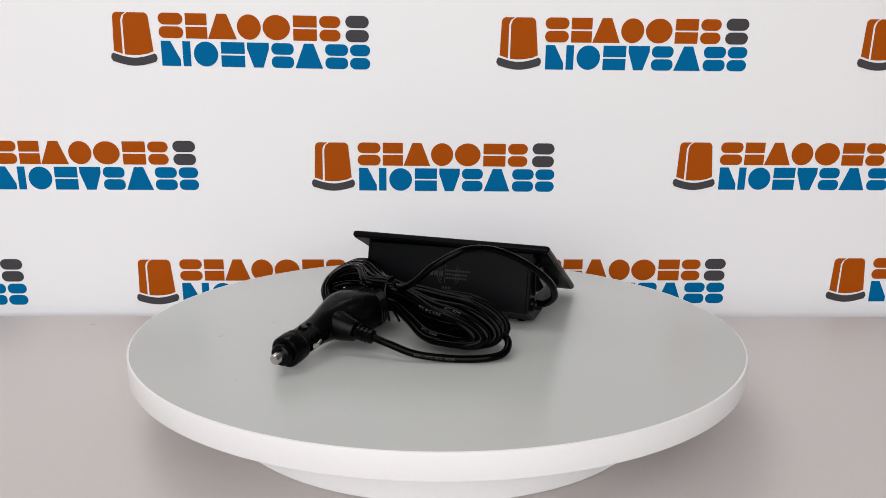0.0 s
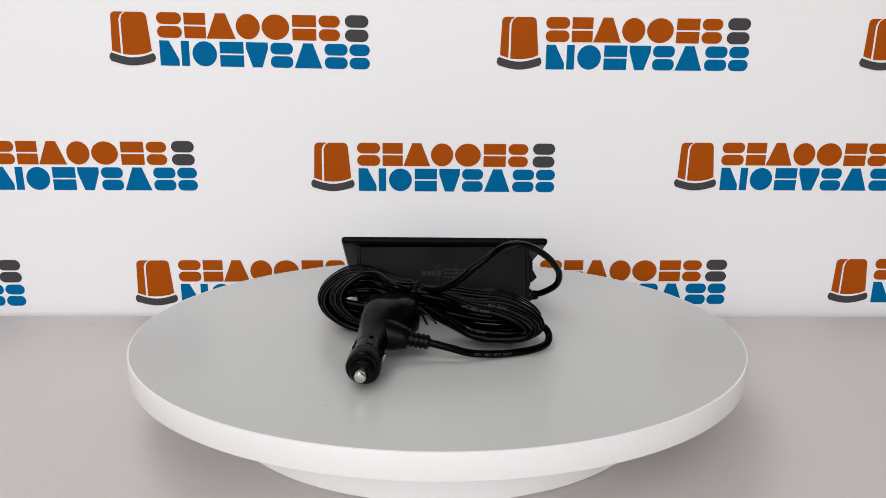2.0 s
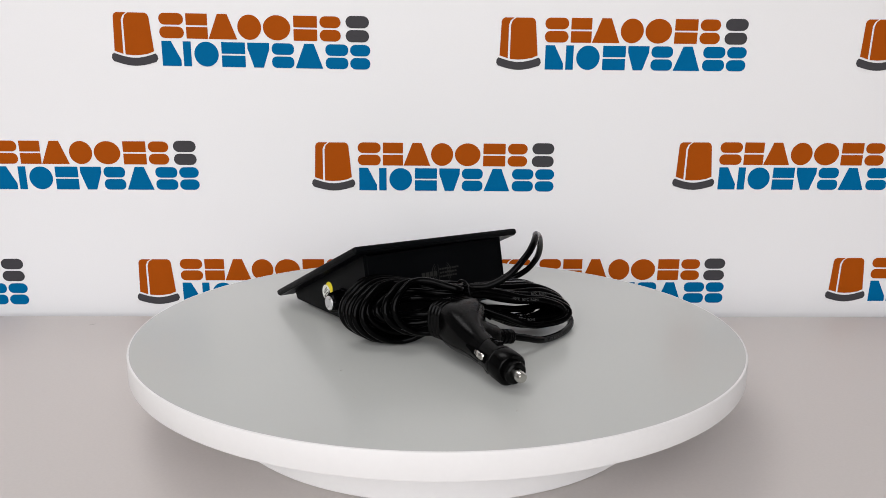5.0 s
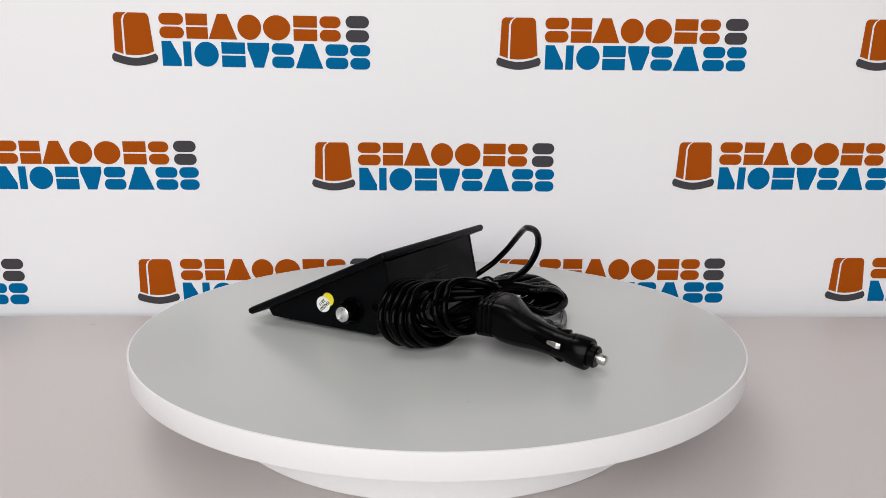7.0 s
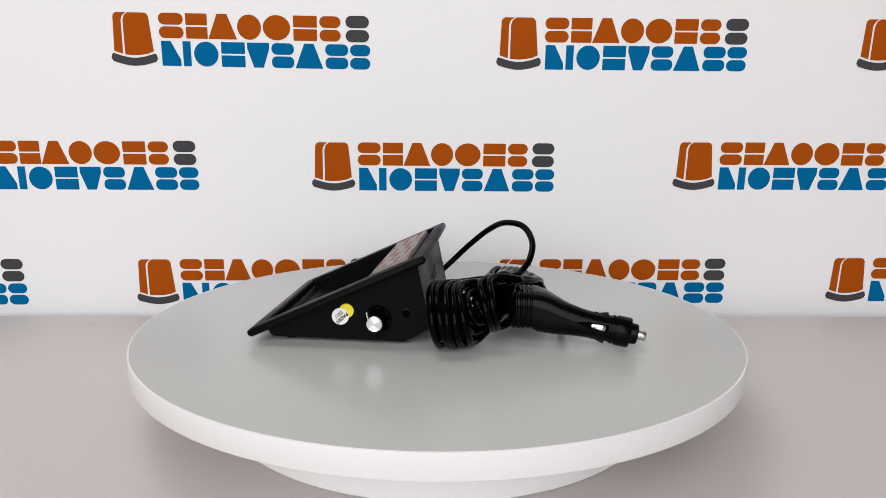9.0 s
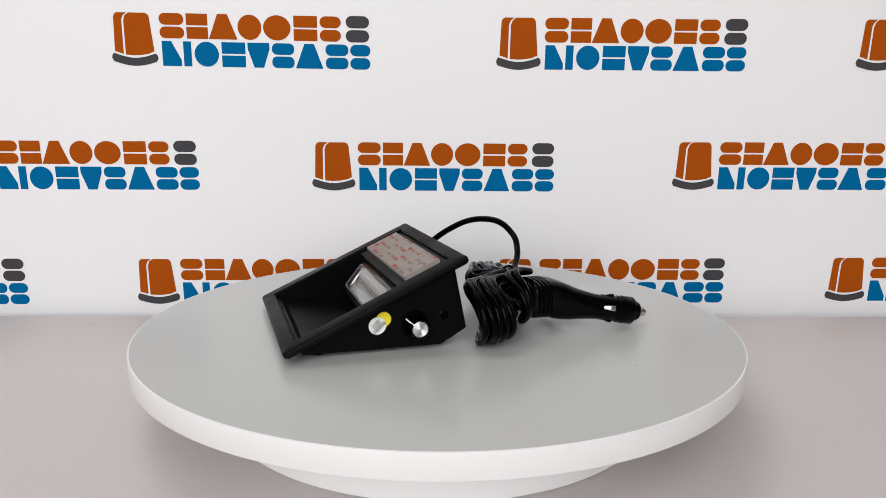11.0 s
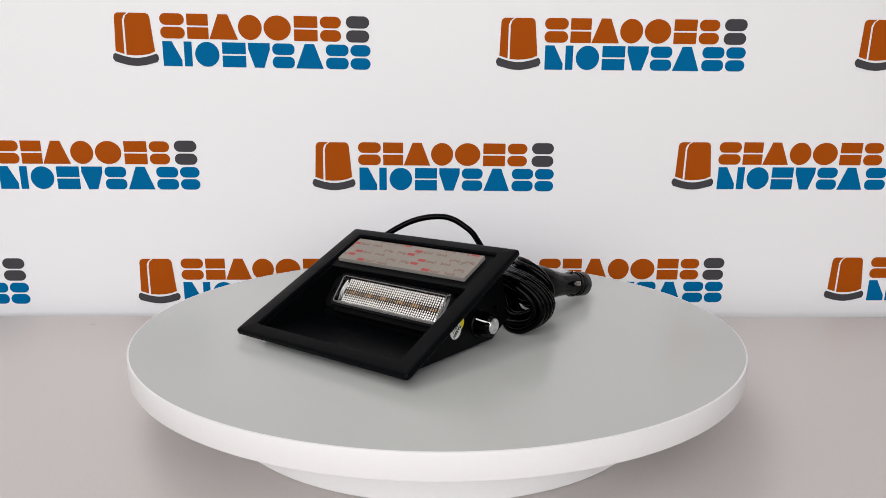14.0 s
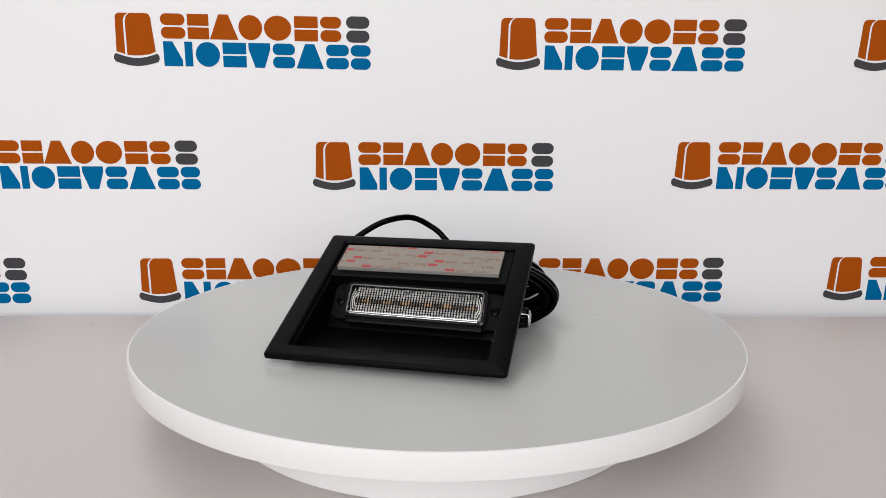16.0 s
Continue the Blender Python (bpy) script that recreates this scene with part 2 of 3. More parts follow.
def logo(parent, u, v, turn, scale):
    """An orange beacon over a charcoal brim and two rows of plain blocks; u, v: the brim's left end."""
    k = 0.0005315 * scale * BACK_SIZE
    m = Matrix.Translation((u * BACK_SIZE, v * BACK_SIZE, 0.0002)) @ pose(0, 0, 0, 0, 0, turn)
    put = lambda shape: [((x - 552) * k, (326 - y) * k) for x, y in shape]
    d = 0.0002
    bm = bmesh.new()
    left = [(557.5, 314), (559.5, 259), (561, 255), (565, 252.5), (581, 252.5), (575, 257), (572, 264), (571.5, 318.5)]
    right = [(575, 319.5), (575.3, 265), (578, 257), (584, 252.5), (611, 252.5), (615, 254.5), (617, 259), (622, 313.5), (613, 317.5), (600, 319.8), (588, 320.4)]
    prism(bm, put(left)[::-1], d, m)
    prism(bm, put(right)[::-1], d, m)
    part("printed_beacon", bm, ORANGE, parent, "orange printed beacon shape")
    bm = bmesh.new()
    brim = [(556 + 68 * t, 317 + 7.5 * math.sin(math.pi * t)) for t in (0, 0.1, 0.25, 0.4, 0.5, 0.6, 0.75, 0.9, 1)]
    brim += [(627, 320), (628, 325.5), (625, 330.5)] + [(625 - 70 * t, 330.5 + 7 * math.sin(math.pi * t)) for t in (0.1, 0.25, 0.4, 0.5, 0.6, 0.75, 0.9)]
    brim += [(555, 330.5), (552, 325.5), (553, 320)]
    prism(bm, put(brim)[::-1], d, m)
    part("printed_brim", bm, CHARCOAL, parent, "charcoal printed brim shape")
    upper = (("b", 633, 673), ("e", 677, 712), ("a", 713, 760), ("o", 761, 800), ("o", 803, 848), ("e", 853, 892), ("s", 896, 931))
    lower = (("l", 635, 666), ("i", 670, 683), ("o", 688, 728), ("e", 733, 772), ("t", 776, 812), ("b", 816, 853), ("a", 855, 901), ("b", 905, 943), ("s", 946, 980))
    for chars, mat, y0, y1, text in ((upper, ORANGE, 252, 292, "row of orange printed blocks"), (lower, BLUE, 296.5, 336.5, "row of blue printed blocks"),
                                     ((("&", 939, 978),), CHARCOAL, 250.5, 292.5, "charcoal printed block")):
        bm = bmesh.new()
        for kind, x0, x1 in chars:
            for shape in block(kind, x0, x1, y0, y1):
                prism(bm, put(shape)[::-1], d, m)
        part("printed_blocks", bm, mat, parent, text)


def backdrop():
    root = new("backdrop")
    a = radians(BACK_TURN)
    foot = Vector(EYE) + (Vector((-math.sin(a) * BACK_AWAY, math.cos(a) * BACK_AWAY, TABLE_Z)) - Vector(EYE)) * BACK_SIZE
    rest = Matrix.Translation(foot) @ Matrix.Rotation(a, 4, "Z") @ Matrix.Rotation(radians(90 + BACK_LEAN), 4, "X")
    root.matrix_world = rest
    tagged(root, "white vinyl banner printed with orange and blue logos", "backdrop", kind="structure")
    part("banner", boxed(-0.85, 0.85, -0.738, 0.62, -0.004, 0.0), BANNER, root)
    for u, v, turn, scale in ((-0.2866, 0.2432, -0.55, 1.008), (0.0561, 0.2426, 0.0, 1.006), (0.3877, 0.2447, 0.3, 1.0),
                              (-0.4453, 0.1302, 0.0, 1.0), (-0.1135, 0.1307, -0.2, 1.0), (0.2272, 0.1327, 0.0, 1.0),
                              (-0.6165, 0.0173, 0.0, 1.0), (-0.2855, 0.0180, 0.0, 1.0), (0.0609, 0.0183, 0.0, 1.0), (0.3916, 0.0200, 0.0, 1.0)):
        logo(root, u, v, turn, scale)
    return root, rest


BACKDROP, BACKDROP_REST = backdrop()

# ---- turntable ----
def turntable():
    root = tagged(new("turntable"), "white round motorised display turntable on the table", "turntable")
    root.location = (0, 0, TABLE_Z)
    h = -TABLE_Z
    # base in the lightened white, against the platter's shade
    part("base", turned(bmesh.new(), [(0, 0), (0.1433, 0), (0.1445, 0.001), (0.1445, h - 0.0143), (0, h - 0.0143)], steps=96), BASE_LIGHTENED, root, smooth=True)
    disc = new("platter")
    disc.parent = root
    disc.location = (0, 0, h)
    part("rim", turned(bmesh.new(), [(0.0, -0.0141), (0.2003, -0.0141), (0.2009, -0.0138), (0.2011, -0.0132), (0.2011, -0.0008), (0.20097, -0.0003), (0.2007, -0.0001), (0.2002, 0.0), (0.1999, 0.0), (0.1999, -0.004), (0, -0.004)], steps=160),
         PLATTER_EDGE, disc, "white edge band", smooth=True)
    part("top_face", turned(bmesh.new(), [(0, -0.0038), (0.19985, -0.0038), (0.19985, 0.0), (0, 0.0)], steps=160), PLATTER_TOP, disc, "pale grey laminate")
    # a few specks of dirt on the laminate
    for x, y, turn, size in ((-0.1410, -0.0372, 60, 0.0024), (-0.1143, -0.0064, 10, 0.0010), (-0.1114, -0.1152, 0, 0.0010)):
        part("speck", boxed(-size / 2, size / 2, -0.0003, 0.0003, 0.0, 0.0002, 0, Matrix.Translation((x, y, 0)) @ Matrix.Rotation(radians(turn), 4, "Z")), SPECK, disc, "grey speck of dirt")
    return root, disc


TURNTABLE, PLATTER = turntable()


# ---- the lamp unit, its own frame: x to the knob's side, y from its low front to its back ----
HALF, DEEP, LOW, RISE = 0.0711, 0.1098, 0.0074, 0.458
SLOPE = math.atan(RISE)
UNIT_POSE = Matrix.Translation((0.0423, 0.1048, 0)) @ Matrix.Rotation(radians(160), 4, "Z")
# from a plane along the sloping face (x, along the slope, off the face) to the unit
FACE = Matrix.Translation((-0.0003, -0.0012, LOW)) @ Matrix.Rotation(radians(-0.7), 4, "Y") @ Matrix.Rotation(SLOPE, 4, "X")
LONG = (DEEP + 0.0016) / math.cos(SLOPE)


def under(y, off):
    """Height of the sloping face at y, less off across it."""
    return LOW + RISE * y - off / math.cos(SLOPE)


def side_prism(bm, outline, x0, x1):
    """An outline in (y, z) from x0 to x1."""
    prism(bm, outline, x1 - x0, Matrix(((0, 0, 1, x0), (1, 0, 0, 0), (0, 1, 0, 0), (0, 0, 0, 1))))


def lamp_unit():
    root = tagged(new("dash_light"), "black plastic wedge dash light with coiled cable and lighter plug", "warning light")
    # housing: thick sides, floor, back and the inner wall that carries the lamp
    bm = bmesh.new()
    t = 0.0025
    b0, b1 = 0.0030, 0.0022
    flank = [(0.0122, b0), (0.0970, b1), (0.1135, 0.0115), (0.1050, under(0.1050, 0.0026)), (0.0085, under(0.0085, 0.0026))]
    w = 0.0600 - t
    shell = [(0.0085, under(0.0085, 0.0040)), (0.0122, b0), (0.0970, b1), (0.1135, 0.0115), (0.1050, under(0.1050, 0.0040)), (0.1022, under(0.1022, 0.0040)),
             (0.1105, 0.0128), (0.0965, b1 + t), (0.0147, b0 + t), (0.0112, under(0.0112, 0.0040))]
    side_prism(bm, shell, -w - 0.0002, w + 0.0002)
    bmesh.ops.bevel(bm, geom=bm.edges[:], offset=0.0003, segments=1, affect="EDGES")
    housing = part("housing", bm, BLACK, root)
    for x0 in (-0.0600, 0.0600 - t):
        bm = bmesh.new()
        side_prism(bm, flank, x0, x0 + t)
        bmesh.ops.bevel(bm, geom=bm.edges[:], offset=0.0005, segments=2, affect="EDGES")
        part("side_wall", bm, BLACK, housing, smooth=True)
    bm = bmesh.new()
    side_prism(bm, [(0.063, b0 + t - 0.0003), (0.0855, 0.036), (0.088, 0.036), (0.0655, b0 + t - 0.0003)], -w, w)
    part("lamp_wall", bm, BLACK, housing)
    for sx in (-0.050, 0.050):
        for sy in (0.022, 0.090):
            part("foot", turned(bmesh.new(), [(0, 0), (0.0030, 0), (0.0030, 0.0034), (0, 0.0034)], Matrix.Translation((sx, sy, 0)), 16), DARK, root, "small black rubber foot")
    # sloping bezel with a raised inner lip
    bm = bmesh.new()
    outer, inner = rounded(-HALF, HALF, 0, LONG, 0.0022), rounded(-0.0587, 0.0587, 0.0098, LONG - 0.0085, 0.001)
    rings = []
    for ring, z in ((rounded(-HALF + 0.0012, HALF - 0.0012, 0.0012, LONG - 0.0012, 0.0018), -0.0044), (outer, -0.0030), (outer, -0.0008), (rounded(-HALF + 0.0006, HALF - 0.0006, 0.0006, LONG - 0.0006, 0.0018), 0.0), (rounded(-HALF + 0.0020, HALF - 0.0020, 0.0020, LONG - 0.0020, 0.0014), 0.0005),
                    (rounded(-0.0597, 0.0597, 0.0088, LONG - 0.0075, 0.0012), 0.0005), (inner, -0.0006), (inner, -0.0044)):
        rings.append([bm.verts.new(FACE @ Vector((x, y, z))) for x, y in ring])
    for a, b in zip(rings, rings[1:] + rings[:1]):
        for i in range(len(a)):
            bm.faces.new((a[i], a[(i + 1) % len(a)], b[(i + 1) % len(a)], b[i]))
    part("bezel", bm, BLACK, root, smooth=True)
    # panel that carries the tape
    y0, y1 = 0.0715 / math.cos(SLOPE), LONG - 0.0087
    part("tape_panel", boxed(-0.0585, 0.0585, y0, y1, -0.0040, -0.0016, 0.0005, FACE), BLACK, root)
    part("panel_lip", boxed(-0.0585, 0.0585, y0, y0 + 0.0022, -0.0075, -0.0042, 0.0004, FACE), BLACK, root)
    tape = part("adhesive_tape", boxed(-0.0548, 0.0528, 0.0850, LONG - 0.0130, -0.0015, 0.0008, 0.0003, FACE), FOAM, root, "grey reclosable tape with red printed liner")
    part("liner", boxed(-0.0548, 0.0528, 0.0850, LONG - 0.0130, 0.0009, 0.0011, 0, FACE), TAPE, tape, "beige liner film")
    # rows of printed marks on the liner, every other row the other way round
    red, pale = bmesh.new(), bmesh.new()
    words = [(0.0076 + k * 0.0021 + (0.0028 if k > 3 else 0), 0.0076 + k * 0.0021 + (0.0028 if k > 3 else 0) + w, h)
             for k, (w, h) in enumerate(((0.0016, 0.0028), (0.0014, 0.0018), (0.0014, 0.0018), (0.0006, 0.0028), (0.0014, 0.0028), (0.0014, 0.0018), (0.0013, 0.0018), (0.0014, 0.0028)))]
    for row in range(6):
        yy = 0.0856 + row * 0.0044
        x = -0.1500 + (row * 0.0235) % 0.0560
        back = row % 2
        while x < 0.053:
            for a, b, tall, bm in [(0, 0.0062, 0.0026, red)] + [(*w, pale) for w in words]:
                xa, xb = (x + a, x + b) if not back else (x + 0.0262 - b, x + 0.0262 - a)
                xa, xb = max(xa, -0.0545), min(xb, 0.0525)
                if xb > xa + 0.0002:
                    ya = yy + (0.0028 - tall) * back
                    yb = min(ya + tall, LONG - 0.0132)
                    if yb <= ya + 0.0002:
                        continue
                    if bm is red or xb - xa < 0.0009:
                        box(bm, xa, xb, ya, yb, 0.0011, 0.00116, 0, FACE)
                    else:
                        box(bm, xa, xa + 0.00045, ya, yb, 0.0011, 0.00116, 0, FACE)
                        box(bm, xb - 0.00045, xb, ya, min(yb, ya + 0.0018), 0.0011, 0.00116, 0, FACE)
                        box(bm, xa + 0.0005, xb - 0.0005, ya, min(yb, ya + 0.0005), 0.0011, 0.00116, 0, FACE)
            x += 0.0560
    tagged(part("liner_print", red, RED, tape, "rows of red printed marks"), kind="stuff")
    tagged(part("liner_print", pale, PINK, tape, "rows of pale red printed bars"), kind="stuff")
    # serrated stems along the tape's front edge
    bm = bmesh.new()
    for k in range(54):
        xa = -0.0545 + k * 0.002
        box(bm, xa, xa + 0.0011, 0.0846, 0.0850, -0.0014, 0.0002, 0, FACE)
    part("tape_stems", bm, FOAM, tape)
    lens_module(root)
    controls(root)
    markings(root)
    cable_and_plug(root)
    return root


# plane of the lamp's front: x across, y up along it, z out of it
LAMP = Matrix.Translation((0.001, 0.0633, 0.0255)) @ Matrix.Rotation(radians(52), 4, "X")


def lens_module(root):
    lamp = part("lamp_bracket", boxed(-0.0445, 0.0445, -0.0148, 0.0136, -0.0085, -0.003, 0.0012, LAMP), BRACKET, root, "black lamp bracket with screwed ears")
    for s in (-1, 1):
        bm = bmesh.new()
        prism(bm, rounded(s * 0.0475 - 0.0084, s * 0.0475 + 0.0084, -0.0122, 0.0118, 0.005), 0.0032, LAMP @ Matrix.Translation((0, 0, -0.0085)))
        part("ear", bm, BRACKET, lamp)
        bm = bmesh.new()
        turned(bm, [(0, 0.0), (0.0028, 0), (0.0028, 0.0008), (0.0020, 0.0014), (0.0013, 0.0014), (0.0011, 0.0007), (0, 0.0007)], LAMP @ Matrix.Translation((s * 0.0508, 0, -0.0053)), 20)
        part("screw", bm, SATIN, lamp, smooth=True)
    # dark lens surround
    bm = bmesh.new()
    rings = []
    for ring, z in ((rounded(-0.0465, 0.0465, -0.0118, 0.0118, 0.003), -0.003), (rounded(-0.0463, 0.0463, -0.0117, 0.0117, 0.003), 0.0),
                    (rounded(-0.045, 0.045, -0.0105, 0.0105, 0.0025), 0.0008), (rounded(-0.0445, 0.0445, -0.0100, 0.0100, 0.0025), 0.0), (rounded(-0.0445, 0.0445, -0.0100, 0.0100, 0.0025), -0.0028)):
        rings.append([bm.verts.new(LAMP @ Vector((x, y, z))) for x, y in ring])
    for a, b in zip(rings, rings[1:]):
        for i in range(len(a)):
            bm.faces.new((a[i], a[(i + 1) % len(a)], b[(i + 1) % len(a)], b[i]))
    part("lens_surround", bm, RIM, lamp, "smoky clear lens edge", smooth=True)
    # silvered reflector: fine upright ribs, cut across, round a middle row of chips
    part("lamp_board", boxed(-0.0443, 0.0443, -0.0099, 0.0099, -0.0042, -0.0036, 0, LAMP), GREY, lamp, "dark lamp board")
    cols, pitch = 44, 0.080 / 44

    def ribs(rows):
        bm = bmesh.new()
        for i in range(cols):
            x = -0.0400 + (i + 0.5) * pitch
            for ya, yb, lift in rows:
                w, z = pitch * 0.40, -0.0026 + lift
                prof = [(-w, z - 0.0010), (-w * 0.75, z - 0.0003), (0, z), (w * 0.75, z - 0.0003), (w, z - 0.0010)]
                a = [bm.verts.new(LAMP @ Vector((x + dx, ya, dz))) for dx, dz in prof]
                b = [bm.verts.new(LAMP @ Vector((x + dx, yb, dz))) for dx, dz in prof]
                for q in range(4):
                    bm.faces.new((a[q], a[q + 1], b[q + 1], b[q]))
                bm.faces.new(a[::-1])
                bm.faces.new(b)
        return bm

    rows = [(s * y - 0.00058, s * y + 0.00058, 0.0001 * k - 0.0002) for s in (-1, 1) for k, y in enumerate((0.0022, 0.0038, 0.0054, 0.0070, 0.0086))]
    part("reflector", ribs(rows), BOARD, lamp, "silver ribbed reflector behind the lens", smooth=True)
    part("middle_strip", ribs([(-0.0010, 0.0010, -0.0003)]), GOLD, lamp, "warm ribbed strip along the middle", smooth=True)
    for s in (-1, 1):
        for k in range(3):
            arc = [Vector((s * (0.0392 + 0.0011 * k + 0.0016 * math.cos(math.pi / 2 * q / 6)), (0.0046 + 0.0016 * k) * q / 6, -0.0024)) for q in range(-6, 7)]
            part("end_ridge", tube(bmesh.new(), [LAMP @ p for p in arc], 0.0004, 6), BOARD, lamp, "curved silver ridge", smooth=True)
    dice = random.Random(4)
    for k in range(6):
        x = -0.0345 + k * 0.0138
        bm = bmesh.new()
        for q in range(3):
            cx = -0.0400 + (round((x + 0.0400) / pitch) + q - 0.5) * pitch
            up, down = dice.uniform(0.0004, 0.0018), dice.uniform(0.0004, 0.0014)
            box(bm, cx - 0.0005, cx + 0.0005, -down, up, -0.0035, -0.00300 + dice.uniform(0, 0.0003), 0.0001, LAMP)
        part("led_chip", bm, CHIP, lamp, "amber led chip")
    # grey bead added in place of the thin glint round the lens
    bm = bmesh.new()
    loop = rounded(-0.0436, 0.0436, -0.0096, 0.0096, 0.0020)
    tube(bm, [LAMP @ Vector((x, y, 0.0006)) for x, y in loop + loop[:1]], 0.00040, 8)
    part("lens_glint_bead", bm, GREY, lamp, "grey bead added for the glint round the lens", smooth=True)
    # metal strip added for the glint on the lens's lower edge, turned a little downwards
    bm = bmesh.new()
    outline = [(-0.0101, -0.0004), (-0.0101, 0.0002), (-0.0088, 0.0007), (-0.0088, -0.0004)]
    prism(bm, outline, 0.0830, LAMP @ Matrix(((0, 0, 1, -0.0415), (1, 0, 0, 0), (0, 1, 0, 0), (0, 0, 0, 1))))
    part("lens_edge_glint", bm, ALU, lamp, "metal strip for the glint on the lower lens edge")
    # clear front, a thin slab
    bm = bmesh.new()
    outline = [(-0.0430, 0.0004), (-0.0430, 0.0010), (-0.0424, 0.0014), (0.0424, 0.0014), (0.0430, 0.0010), (0.0430, 0.0004)]
    prism(bm, outline, 0.0176, LAMP @ Matrix(((1, 0, 0, 0), (0, 0, 1, -0.0085), (0, 1, 0, 0), (0, 0, 0, 1))))
    pane = part("clear_lens", bm, LENS, lamp, "clear lens front")
    pane.visible_shadow = False


def controls(root):
    out = Matrix.Translation((0.0600, 0.0802, 0.0165)) @ Matrix.Rotation(radians(90), 4, "Y")
    knob = part("knob", turned(bmesh.new(), [(0, 0), (0.0087, 0), (0.0087, 0.0007), (0.0080, 0.0016), (0, 0.0018)], out, 40), SATIN, root, "black fluted knob with a silver cap", smooth=True)
    bm = bmesh.new()
    rings = []
    for z, size in ((0.0016, 0.0075), (0.0040, 0.0072), (0.0095, 0.0062), (0.0108, 0.0057), (0.0112, 0.0052)):
        rings.append([bm.verts.new(out @ Vector(((size + 0.00055 * math.cos(7 * a)) * math.cos(a), (size + 0.00055 * math.cos(7 * a)) * math.sin(a), z)))
                      for a in [2 * math.pi * k / 84 for k in range(84)]])
    for a, b in zip(rings, rings[1:]):
        for k in range(84):
            bm.faces.new((a[k], a[(k + 1) % 84], b[(k + 1) % 84], b[k]))
    bm.faces.new(rings[-1])
    part("grip", bm, CABLE, knob, "glossy scalloped grip", smooth=True)
    part("cap", turned(bmesh.new(), [(0, 0.0113), (0.0049, 0.0113), (0.0049, 0.0118), (0.0046, 0.0121)] + [(0.0045 - 0.00015 * k, 0.0121 - (k % 2) * (0.000010 + 0.000012 * (7 * k % 6)) * 0.7) for k in range(30)] + [(0, 0.0121)], None, 48), SPUN, knob, "brushed silver cap").matrix_local = out
    bm = bmesh.new()
    arm = out @ Matrix.Rotation(radians(235), 4, "Z")
    prism(bm, [(0.0050, 0.0114), (0.0082, 0.0030), (0.0079, 0.0026), (0.0046, 0.0112)], 0.0009, arm @ Matrix(((1, 0, 0, 0), (0, 0, 1, -0.00045), (0, 1, 0, 0), (0, 0, 0, 1))))
    part("pointer_line", bm, WHITE, knob, "white pointer line")
    hole = Matrix.Translation((0.0600, 0.0984, 0.0208)) @ Matrix.Rotation(radians(90), 4, "Y")
    screw = part("screw_boss", turned(bmesh.new(), [(0.0031, 0), (0.0031, 0.0003), (0.0025, 0.0005), (0.0023, 0.0002), (0, 0.0002)], hole, 24), SATIN, root, smooth=True)
    # nothing is bored: a dark disc carries the hollow's shade
    part("screw_hole_shade", turned(bmesh.new(), [(0, 0.0003), (0.0022, 0.0003), (0.0022, 0.00045), (0, 0.00045)], hole, 20), DARK, screw, "dark disc, the shade of a screw hole")
    # rocker switch and cable entry on the other side
    part("switch_frame", boxed(-0.0622, -0.0600, 0.084, 0.1030, 0.0215, 0.0425, 0.0006), SATIN, root)
    bm = bmesh.new()
    prism(bm, [(-0.0620, 0.0235), (-0.0635, 0.0240), (-0.0672, 0.0275), (-0.0640, 0.0330), (-0.0635, 0.0400), (-0.0620, 0.0405)], 0.0140, Matrix(((1, 0, 0, 0), (0, 0, 1, 0.0865), (0, 1, 0, 0), (0, 0, 0, 1))))
    part("rocker", bm, SATIN, root, "black rocker switch")
    gl = Matrix.Translation((-0.0600, 0.1040, 0.0155)) @ Matrix.Rotation(radians(-90), 4, "Y")
    part("cable_gland", turned(bmesh.new(), [(0.0046, 0), (0.0046, 0.002), (0.0036, 0.003), (0.0032, 0.007), (0.0022, 0.0072)], gl, 20), SATIN, root, smooth=True)


